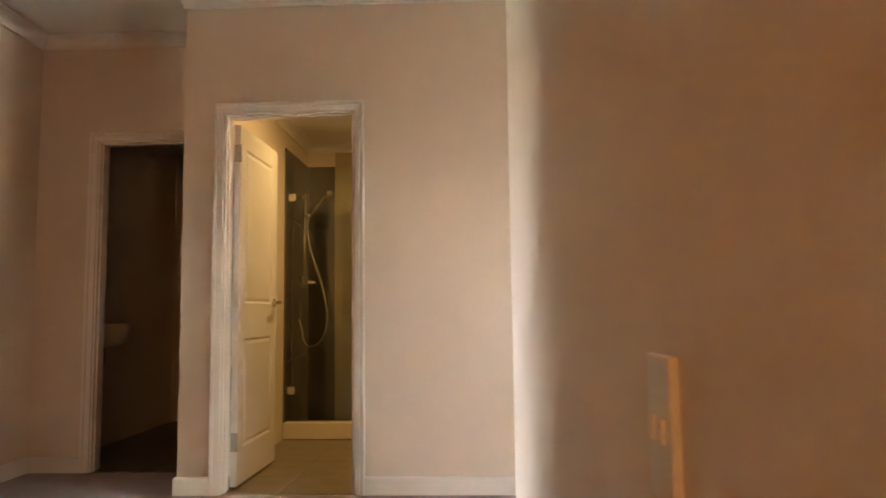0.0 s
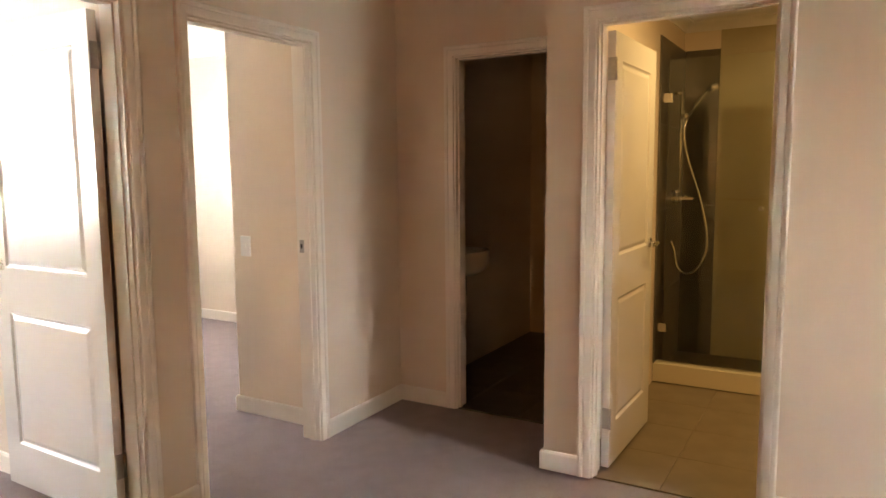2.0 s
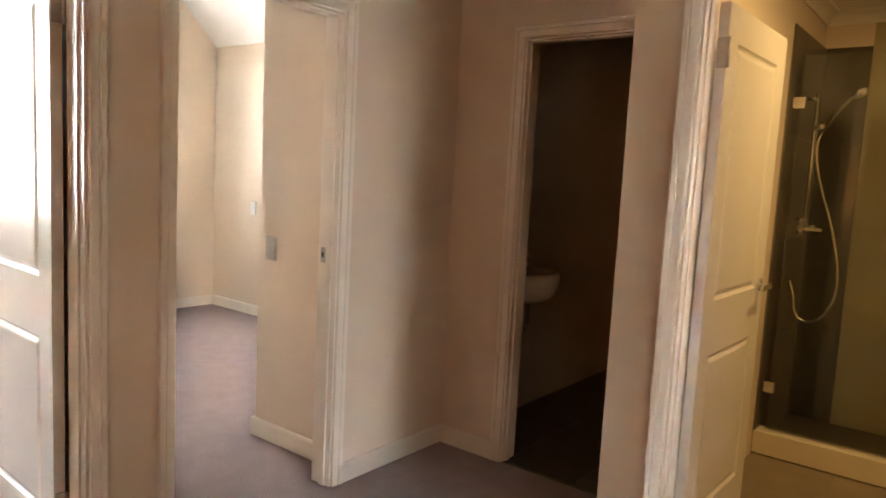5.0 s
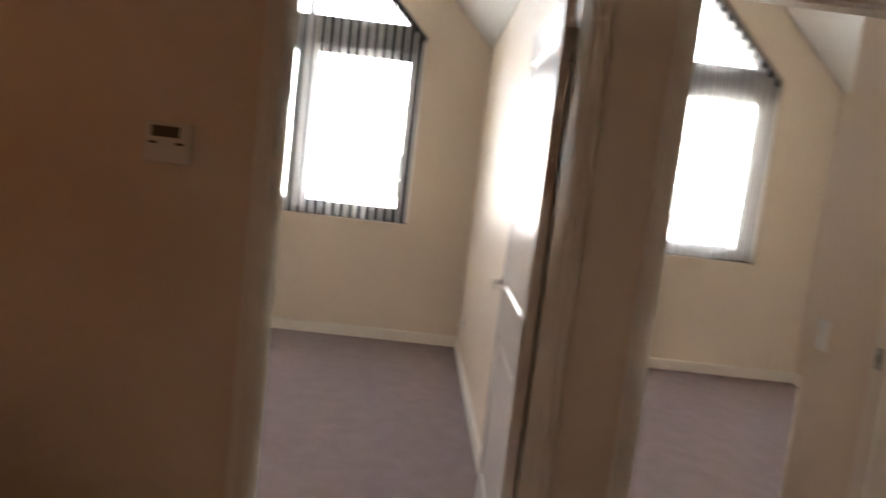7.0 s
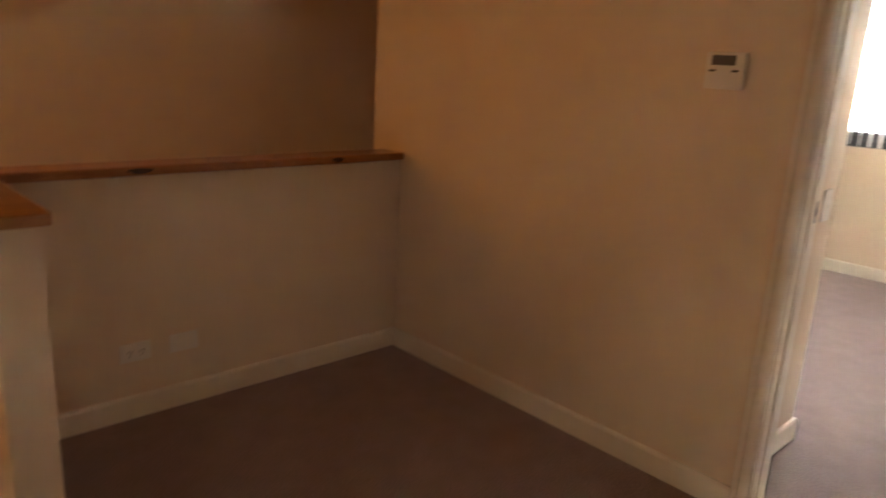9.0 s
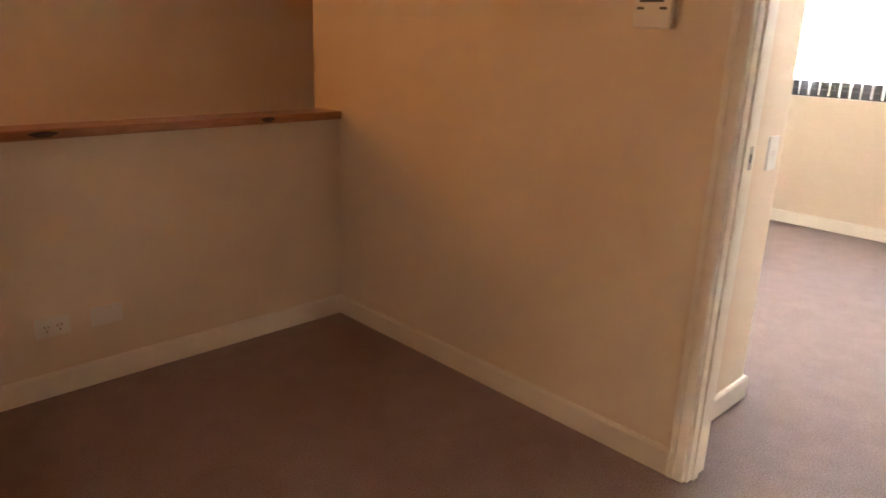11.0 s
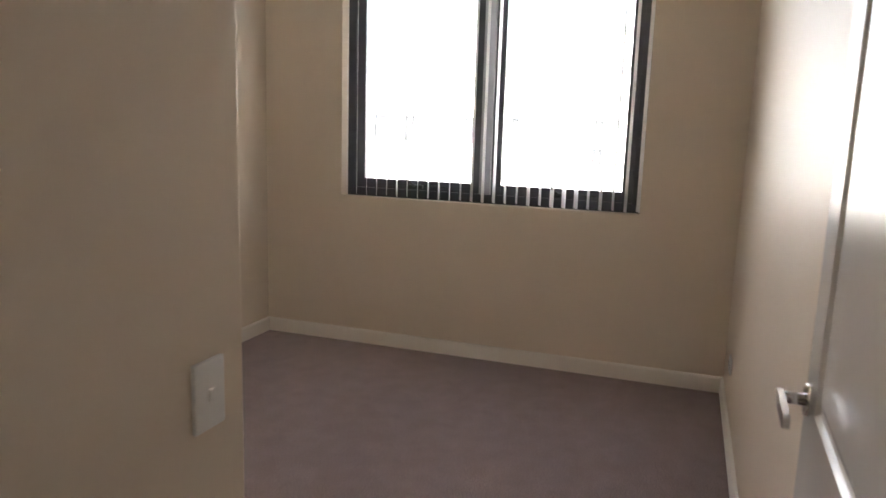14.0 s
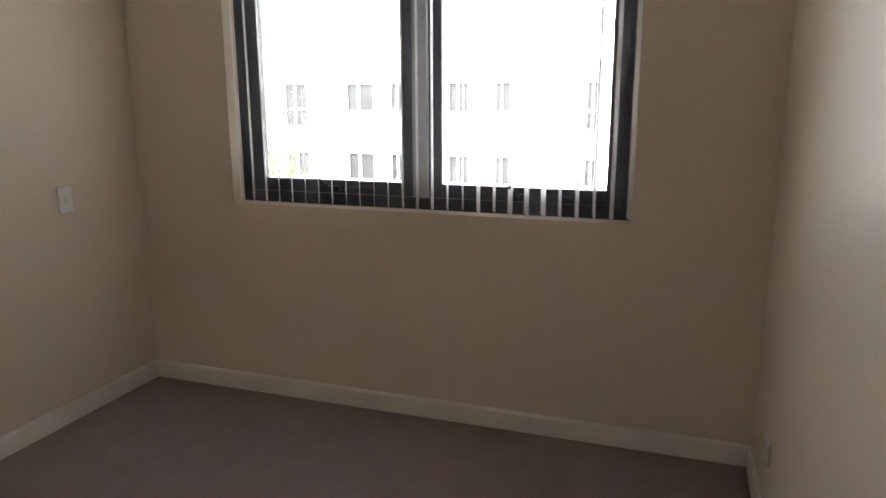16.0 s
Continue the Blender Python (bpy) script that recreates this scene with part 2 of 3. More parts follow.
# floors
carpets = Builder()
carpets.box(HX - T, EX, 1.2, EY, -0.2, 0).box(HX - T, 0.835, 0.52, 1.2, -0.2, 0).box(HX - T, HX + 0.01, 0.40, 0.52, -0.2, 0).box(HX - T, RX, EY, RY, -0.2, 0)
carpets.box(FX, HX - T, A0, B1, -0.2, 0)
structure(carpets.obj("floor", CARPET), "mauve brown cut pile carpet over the upper floor", "floor")
tile_base = structure(Builder().box(HX, EX, RY, 7.1, -0.2, -0.012).box(RX, EX, EY, RY, -0.2, -0.012).obj("floor_bath", GROUT), "tiled bathroom floor with fine grout joints", "floor")

# walls
wall_x("wall_hall_west", HX - T, HX, 0.39, RY + T, -1.6, CEILING, [(*DOOR_A, HEAD), (*DOOR_B, HEAD)])
wall_y("wall_ensuite", RX + 0.0, EX, EY, EY + T, 0, CEILING, [(*DOOR_E, HEAD)])
wall_y("wall_recess_end", HX, RX, RY, RY + T, 0, CEILING, [(*DOOR_W, HEAD)])
wall_x("wall_recess_side", RX, RX + 0.124, EY + T, 7.1, -0.02, CEILING, [])
wall_x("wall_hall_east", NX, NX + T, -0.75, NY, -1.6, CEILING, [])
wall_x("wall_bath_east", EX, EX + T, EY + T, 7.2, -1.6, CEILING, [])
# room that opens east of the hall, with a glazed opening at its end
PX, PY = 5.0, 2.6
wall_y("wall_east_room_north", EX, PX + T, EY, EY + T, -0.2, CEILING)
wall_y("wall_east_room_south", NX + T, PX + T, PY - T, PY, -0.2, CEILING)
WZ0, WZ1 = 0.90, 1.75
wall_x("wall_east_room_end", PX, PX + T, PY, EY, -0.2, CEILING, [(3.32, 4.32, WZ1)])
structure(Builder().box(PX, PX + T, 3.32, 4.32, -0.2, WZ0).obj("wall_east_room_apron", WALL), "cream painted wall under the window", "wall")
structure(Builder().box(EX, PX + T, NY, EY, -0.2, 0).box(NX + T, PX + T, PY, NY, -0.2, 0).obj("floor_east_room", CARPET), "mauve brown carpet in the room off the hall", "floor")
# slab runs on past the window as an added, unseen overhang against direct sun
structure(Builder().box(EX + T, PX + 3.0, PY - 0.6, EY + 0.6, CEILING, CEILING + 0.1).obj("ceiling_east_room", CEIL), "white flat ceiling of the room off the hall, extended outside to block the sun", "ceiling")
glazing = structure(new("window_3"), "charcoal framed two-pane window at the end of the room", "window")
g_frame = Builder()
for y in (3.32, 3.80, 4.28):
    g_frame.box(PX + 0.03, PX + 0.08, y, y + 0.04, WZ0, WZ1)
for y in (3.36, 3.84):
    g_frame.box(PX + 0.03, PX + 0.08, y, y + 0.44, WZ0, WZ0 + 0.05).box(PX + 0.03, PX + 0.08, y, y + 0.44, WZ1 - 0.05, WZ1)
    g_pane = Builder().box(PX + 0.052, PX + 0.058, y, y + 0.44, WZ0 + 0.05, WZ1 - 0.05).obj("pane", PANE, glazing)
    g_pane.visible_shadow = False
g_frame.obj("frame", FRAME, glazing)
wall_x("wall_bath_west", HX - T, HX, RY + T, 7.1, -1.6, CEILING, [])
wall_y("wall_bath_back", HX - T, EX, 7.1, 7.2, -1.6, CEILING)
# unseen slab, added to keep outdoor light from leaking in under the hall
structure(Builder().box(-2.4, EX + T, -0.75, 7.2, -1.75, -1.6).obj("light_stop_below", CEIL), "unseen slab that closes the underside against outdoor light", "floor")
wall_y("wall_stair_back", -2.3, EX, -0.75, -0.62, -1.6, CEILING, label="cream painted wall of the stairwell")
wall_x("wall_stair_west", -2.4, -2.3, -0.75, A0 - T, -1.6, CEILING, [])


def gable(y0, y1):
    return (y0 + y1) / 2, EAVE + (y1 - y0) / 2


def bedroom(tag, y0, y1, w0, w1):
    """Window wall under a raked ceiling, with a pointed window opening."""
    mid, top = gable(y0, y1)
    wm, peak = (w0 + w1) / 2, LINTEL + (w1 - w0) / 2
    b = Builder()
    for p in ([(y0, 0), (w0, 0), (w0, EAVE + w0 - y0), (y0, EAVE)], [(w1, 0), (y1, 0), (y1, EAVE), (w1, EAVE + y1 - w1)],
              [(w0, 0), (w1, 0), (w1, SILL), (w0, SILL)],
              [(w0, LINTEL), (wm, peak), (wm, EAVE + wm - y0), (w0, EAVE + w0 - y0)],
              [(wm, peak), (w1, LINTEL), (w1, EAVE + y1 - w1), (wm, EAVE + y1 - wm)]):
        b.prism(p, "x", FX - 0.22, FX)
    structure(b.obj("wall_window_" + tag, WALL), "cream wall under a raked ceiling with a pointed window opening", "wall")
    c = Builder()
    c.prism([(y0, EAVE), (mid, top), (y1, EAVE), (y1, EAVE + 0.12), (mid, top + 0.12), (y0, EAVE + 0.12)], "x", FX - 0.22, HX - T)
    structure(c.obj("ceiling_" + tag, CEIL), "white raked plasterboard ceiling", "ceiling")
    structure(Builder().prism([(y0, EAVE), (y1, EAVE), (mid, top)], "x", HX - T - 0.06, HX - T).obj("wall_gable_" + tag, WALL), "cream gable wall above the door head", "wall")


WIN_A, WIN_B = (0.83, 2.715), (3.87, 5.645)
bedroom("a", A0, A1, *WIN_A)
bedroom("b", B0, B1, *WIN_B)
wall_y("wall_a_south", FX - 0.22, HX - T, A0 - T, A0, -1.6, CEILING)
wall_y("wall_between", FX - 0.22, HX - T, A1, B0, 0, EAVE + 0.1)
wall_y("wall_b_north", FX - 0.22, HX - T, B1, B1 + T, 0, EAVE + 0.1)
CLOSET_A, CLOSET_B = 2.243, 4.401


def closet(tag, y0, y1, x, lo, hi):
    """A built-in closet's plastered walls beside the door, up to the raked ceiling."""
    mid, top = gable(y0, y1)
    pts = [(lo, 0), (hi, 0)] + [(hi, min(EAVE + hi - y0, EAVE + y1 - hi))] + ([(mid, top)] if lo < mid < hi else []) + [(lo, min(EAVE + lo - y0, EAVE + y1 - lo))]
    structure(Builder().prism(pts, "x", x, HX - T).obj("wall_closet_" + tag, WALL, bevel=0.004), "cream plastered closet wall with an outer corner", "wall")


closet("a", A0, A1, -1.693, A0, CLOSET_A)
closet("b", B0, B1, -1.735, CLOSET_B, B1)

# half wall round the stairwell, and its timber cap
half = structure(Builder().box(HX, 0.72, 0.41, 0.517, -1.2, 0.955).box(0.72, 0.84, 0.41, 1.163, -1.2, 0.955).obj("wall_half", WALL), "cream plastered half wall round the stairwell", "half wall")
cap = Builder()
cap.prism([(HX, 0.385), (0.868, 0.385), (0.868, 1.21), (0.700, 1.21), (0.700, 0.545), (HX, 0.545)], "z", 0.955, 0.99)
cap = tagged(cap.obj("wall_cap", TIMBER, bevel=0.006), "varnished knotty pine cap on the half wall", "wall cap")
for x, w in ((0.24, 0.045), (-0.62, 0.03)):
    pts = [(x + w * math.cos(a) * (1 + 0.2 * math.sin(3 * a)), 0.973 + 0.011 * math.sin(a)) for a in (k * math.pi / 7 for k in range(14))]
    Builder().prism(pts, "y", 0.54, 0.5455).obj("knot", KNOT, cap)

# stairs
steps = Builder()
for i in range(1, 6):
    steps.box(0.8405, EX, 1.2 - 0.25 * i, 1.2 - 0.25 * (i - 1), -1.6, -0.18 * i)
steps.box(-2.3, EX, -0.62, -0.05, -1.6, -1.0).box(-2.3, 0.84, -0.05, 0.41, -1.6, -1.2)
structure(steps.obj("stairs", CARPET, bevel=0.012), "carpeted stairs that come up to the landing", "stairs")

# handrail on the stairwell wall
rail = tagged(new("handrail"), "varnished timber handrail on the stairwell wall", "handrail")
Builder().tube([(0.75, -0.56, 0.02), (1.3, -0.56, 0.04), (1.90, -0.56, 0.06)], 0.022, 14).obj("bar", TIMBER, rail)
for x in (0.95, 1.7):
    Builder().tube([(x, -0.62, -0.02), (x, -0.575, -0.02), (x, -0.56, 0.02)], 0.007, 8).obj("bracket", STEEL, rail)

# ceilings
structure(Builder().box(-2.4, EX + T, -0.75, A0, CEILING, CEILING + 0.1).box(HX - T, EX + T, A0, RY + T, CEILING, CEILING + 0.1).obj("ceiling_hall", CEIL), "white flat plasterboard ceiling", "ceiling")
structure(Builder().box(RX + 0.124, EX, EY + T, 7.1, 2.45, 2.55).box(HX, RX, RY + T, 7.1, 2.45, 2.55).obj("ceiling_bath", CEIL), "white flat bathroom ceiling", "ceiling")


def cornice(name, path, across, size=0.078, z=CEILING):
    prof = [(0, 0), (0, -size), (0.012, -size)] + [(size - (size - 0.012) * math.cos(a), -size + (size - 0.012) * math.sin(a)) for a in (0.3, 0.6, 0.9, 1.2)] + [(size, -0.010), (size, 0)]
    return structure(Builder().sweep([(x, y, z) for x, y in path], prof, across, (0, 0, 1)).obj(name, CEIL), "white coved plaster cornice", "cornice")


cornice("trim_cornice_hall", [(HX, 0.39), (HX, RY), (RX, RY), (RX, EY), (PX, EY)],
        [(1, 0, 0), (1, -1, 0), (-1, -1, 0), (-1, -1, 0), (0, -1, 0)])
cornice("trim_cornice_east", [(NX + T, NY), (NX, NY), (NX, -0.62)], [(0, 1, 0), (-1, 1, 0), (-1, 0, 0)])
cornice("trim_cornice_ensuite", [(1.92, 6.90), (0.28, 6.90), (0.28, 4.61)], [(0, -1, 0), (1, -1, 0), (1, 0, 0)], 0.07, 2.45)

SKIRT = [(0, 0), (0.016, 0), (0.016, 0.082), (0.011, 0.092), (0, 0.092)]


def skirting(name, path, across):
    return structure(Builder().sweep([(x, y, 0.001) for x, y in path], SKIRT, across, (0, 0, 1)).obj(name, TRIM), "cream gloss painted skirting board", "skirting")


CW = 0.056  # casing width
skirting("baseboard_hall", [(0.84, 1.163), (0.72, 1.163), (0.72, 0.517), (HX, 0.517), (HX, DOOR_A[0] - CW)],
         [(0, 1, 0), (-1, 1, 0), (-1, 1, 0), (1, 1, 0), (1, 0, 0)])
skirting("baseboard_stub", [(HX, DOOR_A[1] + CW), (HX, DOOR_B[0] - CW)], [(1, 0, 0)] * 2)
skirting("baseboard_recess", [(HX, DOOR_B[1] + CW), (HX, RY), (DOOR_W[0] - CW, RY)], [(1, 0, 0), (1, -1, 0), (0, -1, 0)])
skirting("baseboard_corner", [(RX, RY), (RX, EY), (DOOR_E[0] - CW, EY)], [(-1, 0, 0), (-1, -1, 0), (0, -1, 0)])
skirting("baseboard_east", [(DOOR_E[1] + CW, EY), (PX, EY)], [(0, -1, 0), (0, -1, 0)])
skirting("baseboard_corner_east", [(NX + T, NY), (NX, NY), (NX, 1.2)], [(0, 1, 0), (-1, 1, 0), (-1, 0, 0)])
skirting("baseboard_a", [(HX - T - 0.02, CLOSET_A), (-1.693, CLOSET_A), (-1.693, A0), (FX, A0), (FX, A1), (HX - T - 0.02, A1)],
         [(0, 1, 0), (-1, 1, 0), (-1, 1, 0), (1, 1, 0), (1, -1, 0), (0, -1, 0)])
skirting("baseboard_b", [(HX - T - 0.02, CLOSET_B), (-1.735, CLOSET_B), (-1.735, B1), (FX, B1), (FX, B0), (HX - T - 0.02, B0)],
         [(0, -1, 0), (-1, -1, 0), (-1, -1, 0), (1, -1, 0), (1, 1, 0), (0, 1, 0)])

# door casings and linings
CASING = [(0, 0), (0, 0.011), (0.004, 0.0145), (0.012, 0.0155), (0.030, 0.0165), (0.033, 0.0135), (0.037, 0.0185), (0.050, 0.0205), (CW, 0.0175), (CW, 0)]


def casing(name, axis, face, out, lo, hi, thick=T):
    """Moulded architrave on a wall's face, with the lining of the opening and its stop."""
    def p(u, z, d=0.0):
        return (face + d, u, z) if axis == "x" else (u, face + d, z)
    o = (out, 0, 0) if axis == "x" else (0, out, 0)
    s = (0, 1, 0) if axis == "x" else (1, 0, 0)
    neg, up = tuple(-c for c in s), (0, 0, 1)
    def mix(a, c):
        return tuple(i + j for i, j in zip(a, c))
    root = structure(Builder().sweep([p(lo, 0.001), p(lo, HEAD), p(hi, HEAD), p(hi, 0.001)], CASING, [neg, mix(neg, up), mix(s, up), s], o)
                     .obj(name, TRIM), "cream gloss moulded door casing", "door casing")
    lining = Builder()
    a, c = sorted((face + out * 0.002, face - out * (thick + 0.002)))
    k = face - out * 0.026
    d, e = sorted((k, k - out * 0.030))
    for u0, u1, z0, z1 in ((lo, lo + 0.010, 0, HEAD), (hi - 0.010, hi, 0, HEAD), (lo + 0.010, hi - 0.010, HEAD - 0.010, HEAD)):
        lining.box(a, c, u0, u1, z0, z1) if axis == "x" else lining.box(u0, u1, a, c, z0, z1)
    lo2, hi2, top = lo + 0.010, hi - 0.010, HEAD - 0.010
    for u0, u1, z0, z1 in ((lo2, lo2 + 0.008, 0, top), (hi2 - 0.008, hi2, 0, top), (lo2 + 0.008, hi2 - 0.008, top - 0.008, top)):
        lining.box(d, e, u0, u1, z0, z1) if axis == "x" else lining.box(u0, u1, d, e, z0, z1)
    lining.obj("lining", TRIM, root, bevel=0.0015)
    return root


door_a = casing("door_1", "x", HX, 1, *DOOR_A)
door_b = casing("door_2", "x", HX, 1, *DOOR_B)
door_e = casing("door_3", "y", EY, -1, *DOOR_E)
door_w = casing("door_4", "y", RY, -1, *DOOR_W)


def strike(parent, x, y, z, sx):
    b = Builder().box(x - 0.013, x + 0.013, y - 0.003, y + 0.003, z - 0.033, z + 0.033)
    b.obj("strike_plate", STEEL, parent)
    Builder().box(x - 0.006, x + 0.006, y - 0.0036, y + 0.0036, z - 0.012, z + 0.012).obj("latch_hole", BLACK, parent)


strike(door_a, HX - 0.074, DOOR_A[0] + 0.0115, 1.035, 1)
strike(door_b, HX - 0.080, DOOR_B[1] - 0.0115, 1.03, 1)


# ---- doors ----
def door_leaf(width, m, label, sides=(-1, 1)):
    """Moulded two-panel leaf: hinge edge on the z axis, the leaf along +x, thickness along y."""
    w, h, t = width, 2.02, 0.036
    root = tagged(new("door"), label, "door", group="panel doors")
    b = Builder()
    st, zs = 0.105, (0.21, 0.81, 1.01, 1.90)
    panels = ((zs[0], zs[1]), (zs[2], zs[3]))
    b.box(0, st, -t / 2, t / 2, 0.012, h).box(w - st, w, -t / 2, t / 2, 0.012, h)
    z = 0.012
    for a, c in panels + ((h, h),):
        b.box(st, w - st, -t / 2, t / 2, z, a)
        z = c
    b.obj("frame", LEAF, root)
    for a, c in panels:
        q = Builder()
        for s in (-1, 1):
            rings = [(0.0, t / 2), (0.008, t / 2 - 0.007), (0.014, t / 2 - 0.009), (0.030, t / 2 - 0.003), (0.036, t / 2 - 0.002)]
            loops = []
            for ins, d in rings:
                loops.append([q.bm.verts.new((x, s * d, zz)) for x, zz in ((st + ins, a + ins), (w - st - ins, a + ins), (w - st - ins, c - ins), (st + ins, c - ins))])
            for r0, r1 in zip(loops, loops[1:]):
                for k in range(4):
                    q.bm.faces.new((r0[k], r0[(k + 1) % 4], r1[(k + 1) % 4], r1[k]))
            q.bm.faces.new(loops[-1])
        bmesh.ops.recalc_face_normals(q.bm, faces=q.bm.faces[:])
        q.obj("panel", LEAF, root)
    hd = Builder()
    zc, xc = 1.02, w - 0.06
    for s in sides:
        hd.tube([(xc, s * t / 2, zc), (xc, s * (t / 2 + 0.009), zc)], 0.026, 20)
        hd.tube([(xc, s * (t / 2 + 0.006), zc), (xc, s * (t / 2 + 0.048), zc)], 0.010, 12)
        y0, y1 = sorted((s * (t / 2 + 0.040), s * (t / 2 + 0.050)))
        hd.prism([(xc + 0.012, zc + 0.010), (xc + 0.012, zc - 0.010), (xc - 0.108, zc - 0.013), (xc - 0.115, zc - 0.008), (xc - 0.115, zc + 0.006), (xc - 0.108, zc + 0.010)], "y", y0, y1)
    tagged(hd.obj("handle", CHROME, root), "satin chrome lever handle on a round rose")
    for z in (0.25, 1.855):
        hg = Builder().box(-0.004, 0.001, -t / 2 - 0.004, t / 2 - 0.004, z - 0.05, z + 0.05).tube([(-0.004, -t / 2 - 0.005, z - 0.05), (-0.004, -t / 2 - 0.005, z + 0.05)], 0.006, 10)
        tagged(hg.obj("hinge", STEEL, root), "dull steel butt hinge")
    root.matrix_basis = m
    return root


door_leaf(0.81, pose(HX - T - 0.012, DOOR_A[1] - 0.037, 0, 0, 0, 178.2), "white gloss two-panel door standing open into the bedroom", (1,))
door_leaf(0.71, pose(DOOR_E[0] + 0.03, EY + T + 0.01, 0, 0, 0, 89), "cream gloss two-panel door standing open into the ensuite")


# ---- windows ----
def window(tag, w0, w1):
    """Charcoal aluminium window with a pointed top, two awning sashes and a transom."""
    wm, peak = (w0 + w1) / 2, LINTEL + (w1 - w0) / 2
    xo = FX - 0.13
    root = structure(new("window_" + tag), "charcoal aluminium window with a pointed top and two sashes", "window")
    f = Builder()
    w = 0.055
    outer = [(w0, SILL), (w1, SILL), (w1, LINTEL), (wm, peak), (w0, LINTEL)]
    inner = [(w0 + w, SILL + w), (w1 - w, SILL + w), (w1 - w, LINTEL - 0.4 * w), (wm, peak - 1.42 * w), (w0 + w, LINTEL - 0.4 * w)]
    for i in range(5):
        j = (i + 1) % 5
        f.prism([outer[i], outer[j], inner[j], inner[i]], "x", xo - 0.03, xo + 0.04)
    f.box(xo - 0.03, xo + 0.04, w0 + w, wm - 0.035, 2.36, 2.58 - 0.0).box(xo - 0.03, xo + 0.04, wm + 0.035, w1 - w, 2.36, 2.58)
    f.obj("frame", FRAME, root, bevel=0.003)
    Builder().box(xo - 0.03, xo + 0.05, wm - 0.035, wm + 0.035, SILL + w, peak - 1.42 * w).obj("mullion", MULLION, root, bevel=0.003)
    for a, c in ((w0 + w, wm - 0.035), (wm + 0.035, w1 - w)):
        s, k = Builder(), 0.062
        z0, z1 = SILL + w, 2.36
        s.box(xo - 0.02, xo + 0.025, a, a + k, z0, z1).box(xo - 0.02, xo + 0.025, c - k, c, z0, z1)
        s.box(xo - 0.02, xo + 0.025, a + k, c - k, z0, z0 + k).box(xo - 0.02, xo + 0.025, a + k, c - k, z1 - k, z1)
        s.obj("sash", FRAME, root, bevel=0.003)
        g = Builder().box(xo - 0.003, xo + 0.003, a + k, c - k, z0 + k, z1 - k).obj("pane", PANE, root)
        g.visible_shadow = False
        y = (a + c) / 2
        h = Builder().box(xo + 0.025, xo + 0.05, y - 0.05, y + 0.05, z0 + 0.012, z0 + 0.035)
        h.tube([(xo + 0.05, y, z0 + 0.025), (xo + 0.075, y - 0.02, z0 + 0.05), (xo + 0.078, y - 0.045, z0 + 0.075)], 0.007, 8)
        h.tube([(xo + 0.03, y + 0.1, z0 + 0.03), (xo + 0.05, y + 0.22, z0 + 0.028)], 0.005, 6)
        h.obj("winder", BLACK, root)
    for pts in ([(w0 + w, 2.58), (wm - 0.035, 2.58), (wm - 0.035, peak - 0.1), (w0 + w, LINTEL + 0.005)], [(wm + 0.035, 2.58), (w1 - w, 2.58), (w1 - w, LINTEL + 0.005), (wm + 0.035, peak - 0.1)]):
        g = Builder().prism(pts, "x", xo - 0.003, xo + 0.003).obj("pane", PANE, root)
        g.visible_shadow = False
    return root


def blind(w0, w1, label):
    """Vertical blind: open fabric slats that hang from a rail along the sloping heads."""
    wm = (w0 + w1) / 2
    root = tagged(new("vertical_blind"), label, "blind", group="vertical blinds")
    r = Builder()
    for a, za, c, zc in ((w0 + 0.01, LINTEL, wm, LINTEL + wm - w0 - 0.01), (wm, LINTEL + wm - w0 - 0.01, w1 - 0.01, LINTEL)):
        r.prism([(a, za - 0.055), (c, zc - 0.055), (c, zc - 0.012), (a, za - 0.012)], "x", FX - 0.075, FX - 0.03)
    r.obj("rail", FRAME, root, bevel=0.003)
    n = 27
    rng = random.Random(int(w0 * 100))
    for i in range(n):
        y = w0 + 0.014 + (w1 - w0 - 0.028) * i / (n - 1)
        top = LINTEL + min(y - w0, w1 - y) - 0.05
        turn = 27 + rng.uniform(-4, 4) - (6 if i > n - 6 else 0)
        s = Builder()
        zs = [SILL + 0.010 + rng.uniform(-0.004, 0.004), SILL + 0.06, 1.6, 2.2, top]
        cols = [(-0.036, 0.0), (-0.018, 0.0016), (0, 0.0022), (0.018, 0.0016), (0.036, 0.0)]
        vs = [[s.bm.verts.new((u, v + rng.uniform(-0.0008, 0.0008), z)) for u, v in cols] for z in zs]
        for p, q in zip(vs, vs[1:]):
            for k in range(4):
                s.bm.faces.new((p[k], p[k + 1], q[k + 1], q[k])).smooth = True
        s.obj("slat", SLAT, root, m=pose(FX - 0.046, y, 0, 0, 0, turn))
    return root


window("1", *WIN_A)
window("2", *WIN_B)
blind(*WIN_A, "white fabric vertical blind with open slats at the pointed window")
blind(*WIN_B, "white fabric vertical blind with open slats at the pointed window")


# ---- plates ----
def plate(name, m, label, category, w=0.075, h=0.118, rockers=1, sockets=False):
    """A wall plate: built facing +y on its own base, then posed."""
    root = tagged(new(name), label, category, group={"light_switch": "light switches"}.get(name, "wall outlets"))
    Builder().box(-w / 2, w / 2, 0, 0.010, -h / 2, h / 2).obj("plate", PLASTIC, root, bevel=0.003)
    if sockets:
        for dx, a, c in [(d, *q) for d in (-0.022, 0.022) for q in ((-0.007, 0.004), (0.007, 0.004), (0, -0.012))]:
            Builder().box(dx + a - 0.0015, dx + a + 0.0015, 0.0101, 0.0106, c - 0.005, c + 0.005).obj("slot", BLACK, root)
    for i in range(rockers):
        x = (i - (rockers - 1) / 2) * 0.03
        Builder().box(x - 0.006, x + 0.006, 0.008, 0.0145, -0.011, 0.011).obj("rocker", PLASTIC, root, bevel=0.002)
    root.matrix_basis = m
    return root


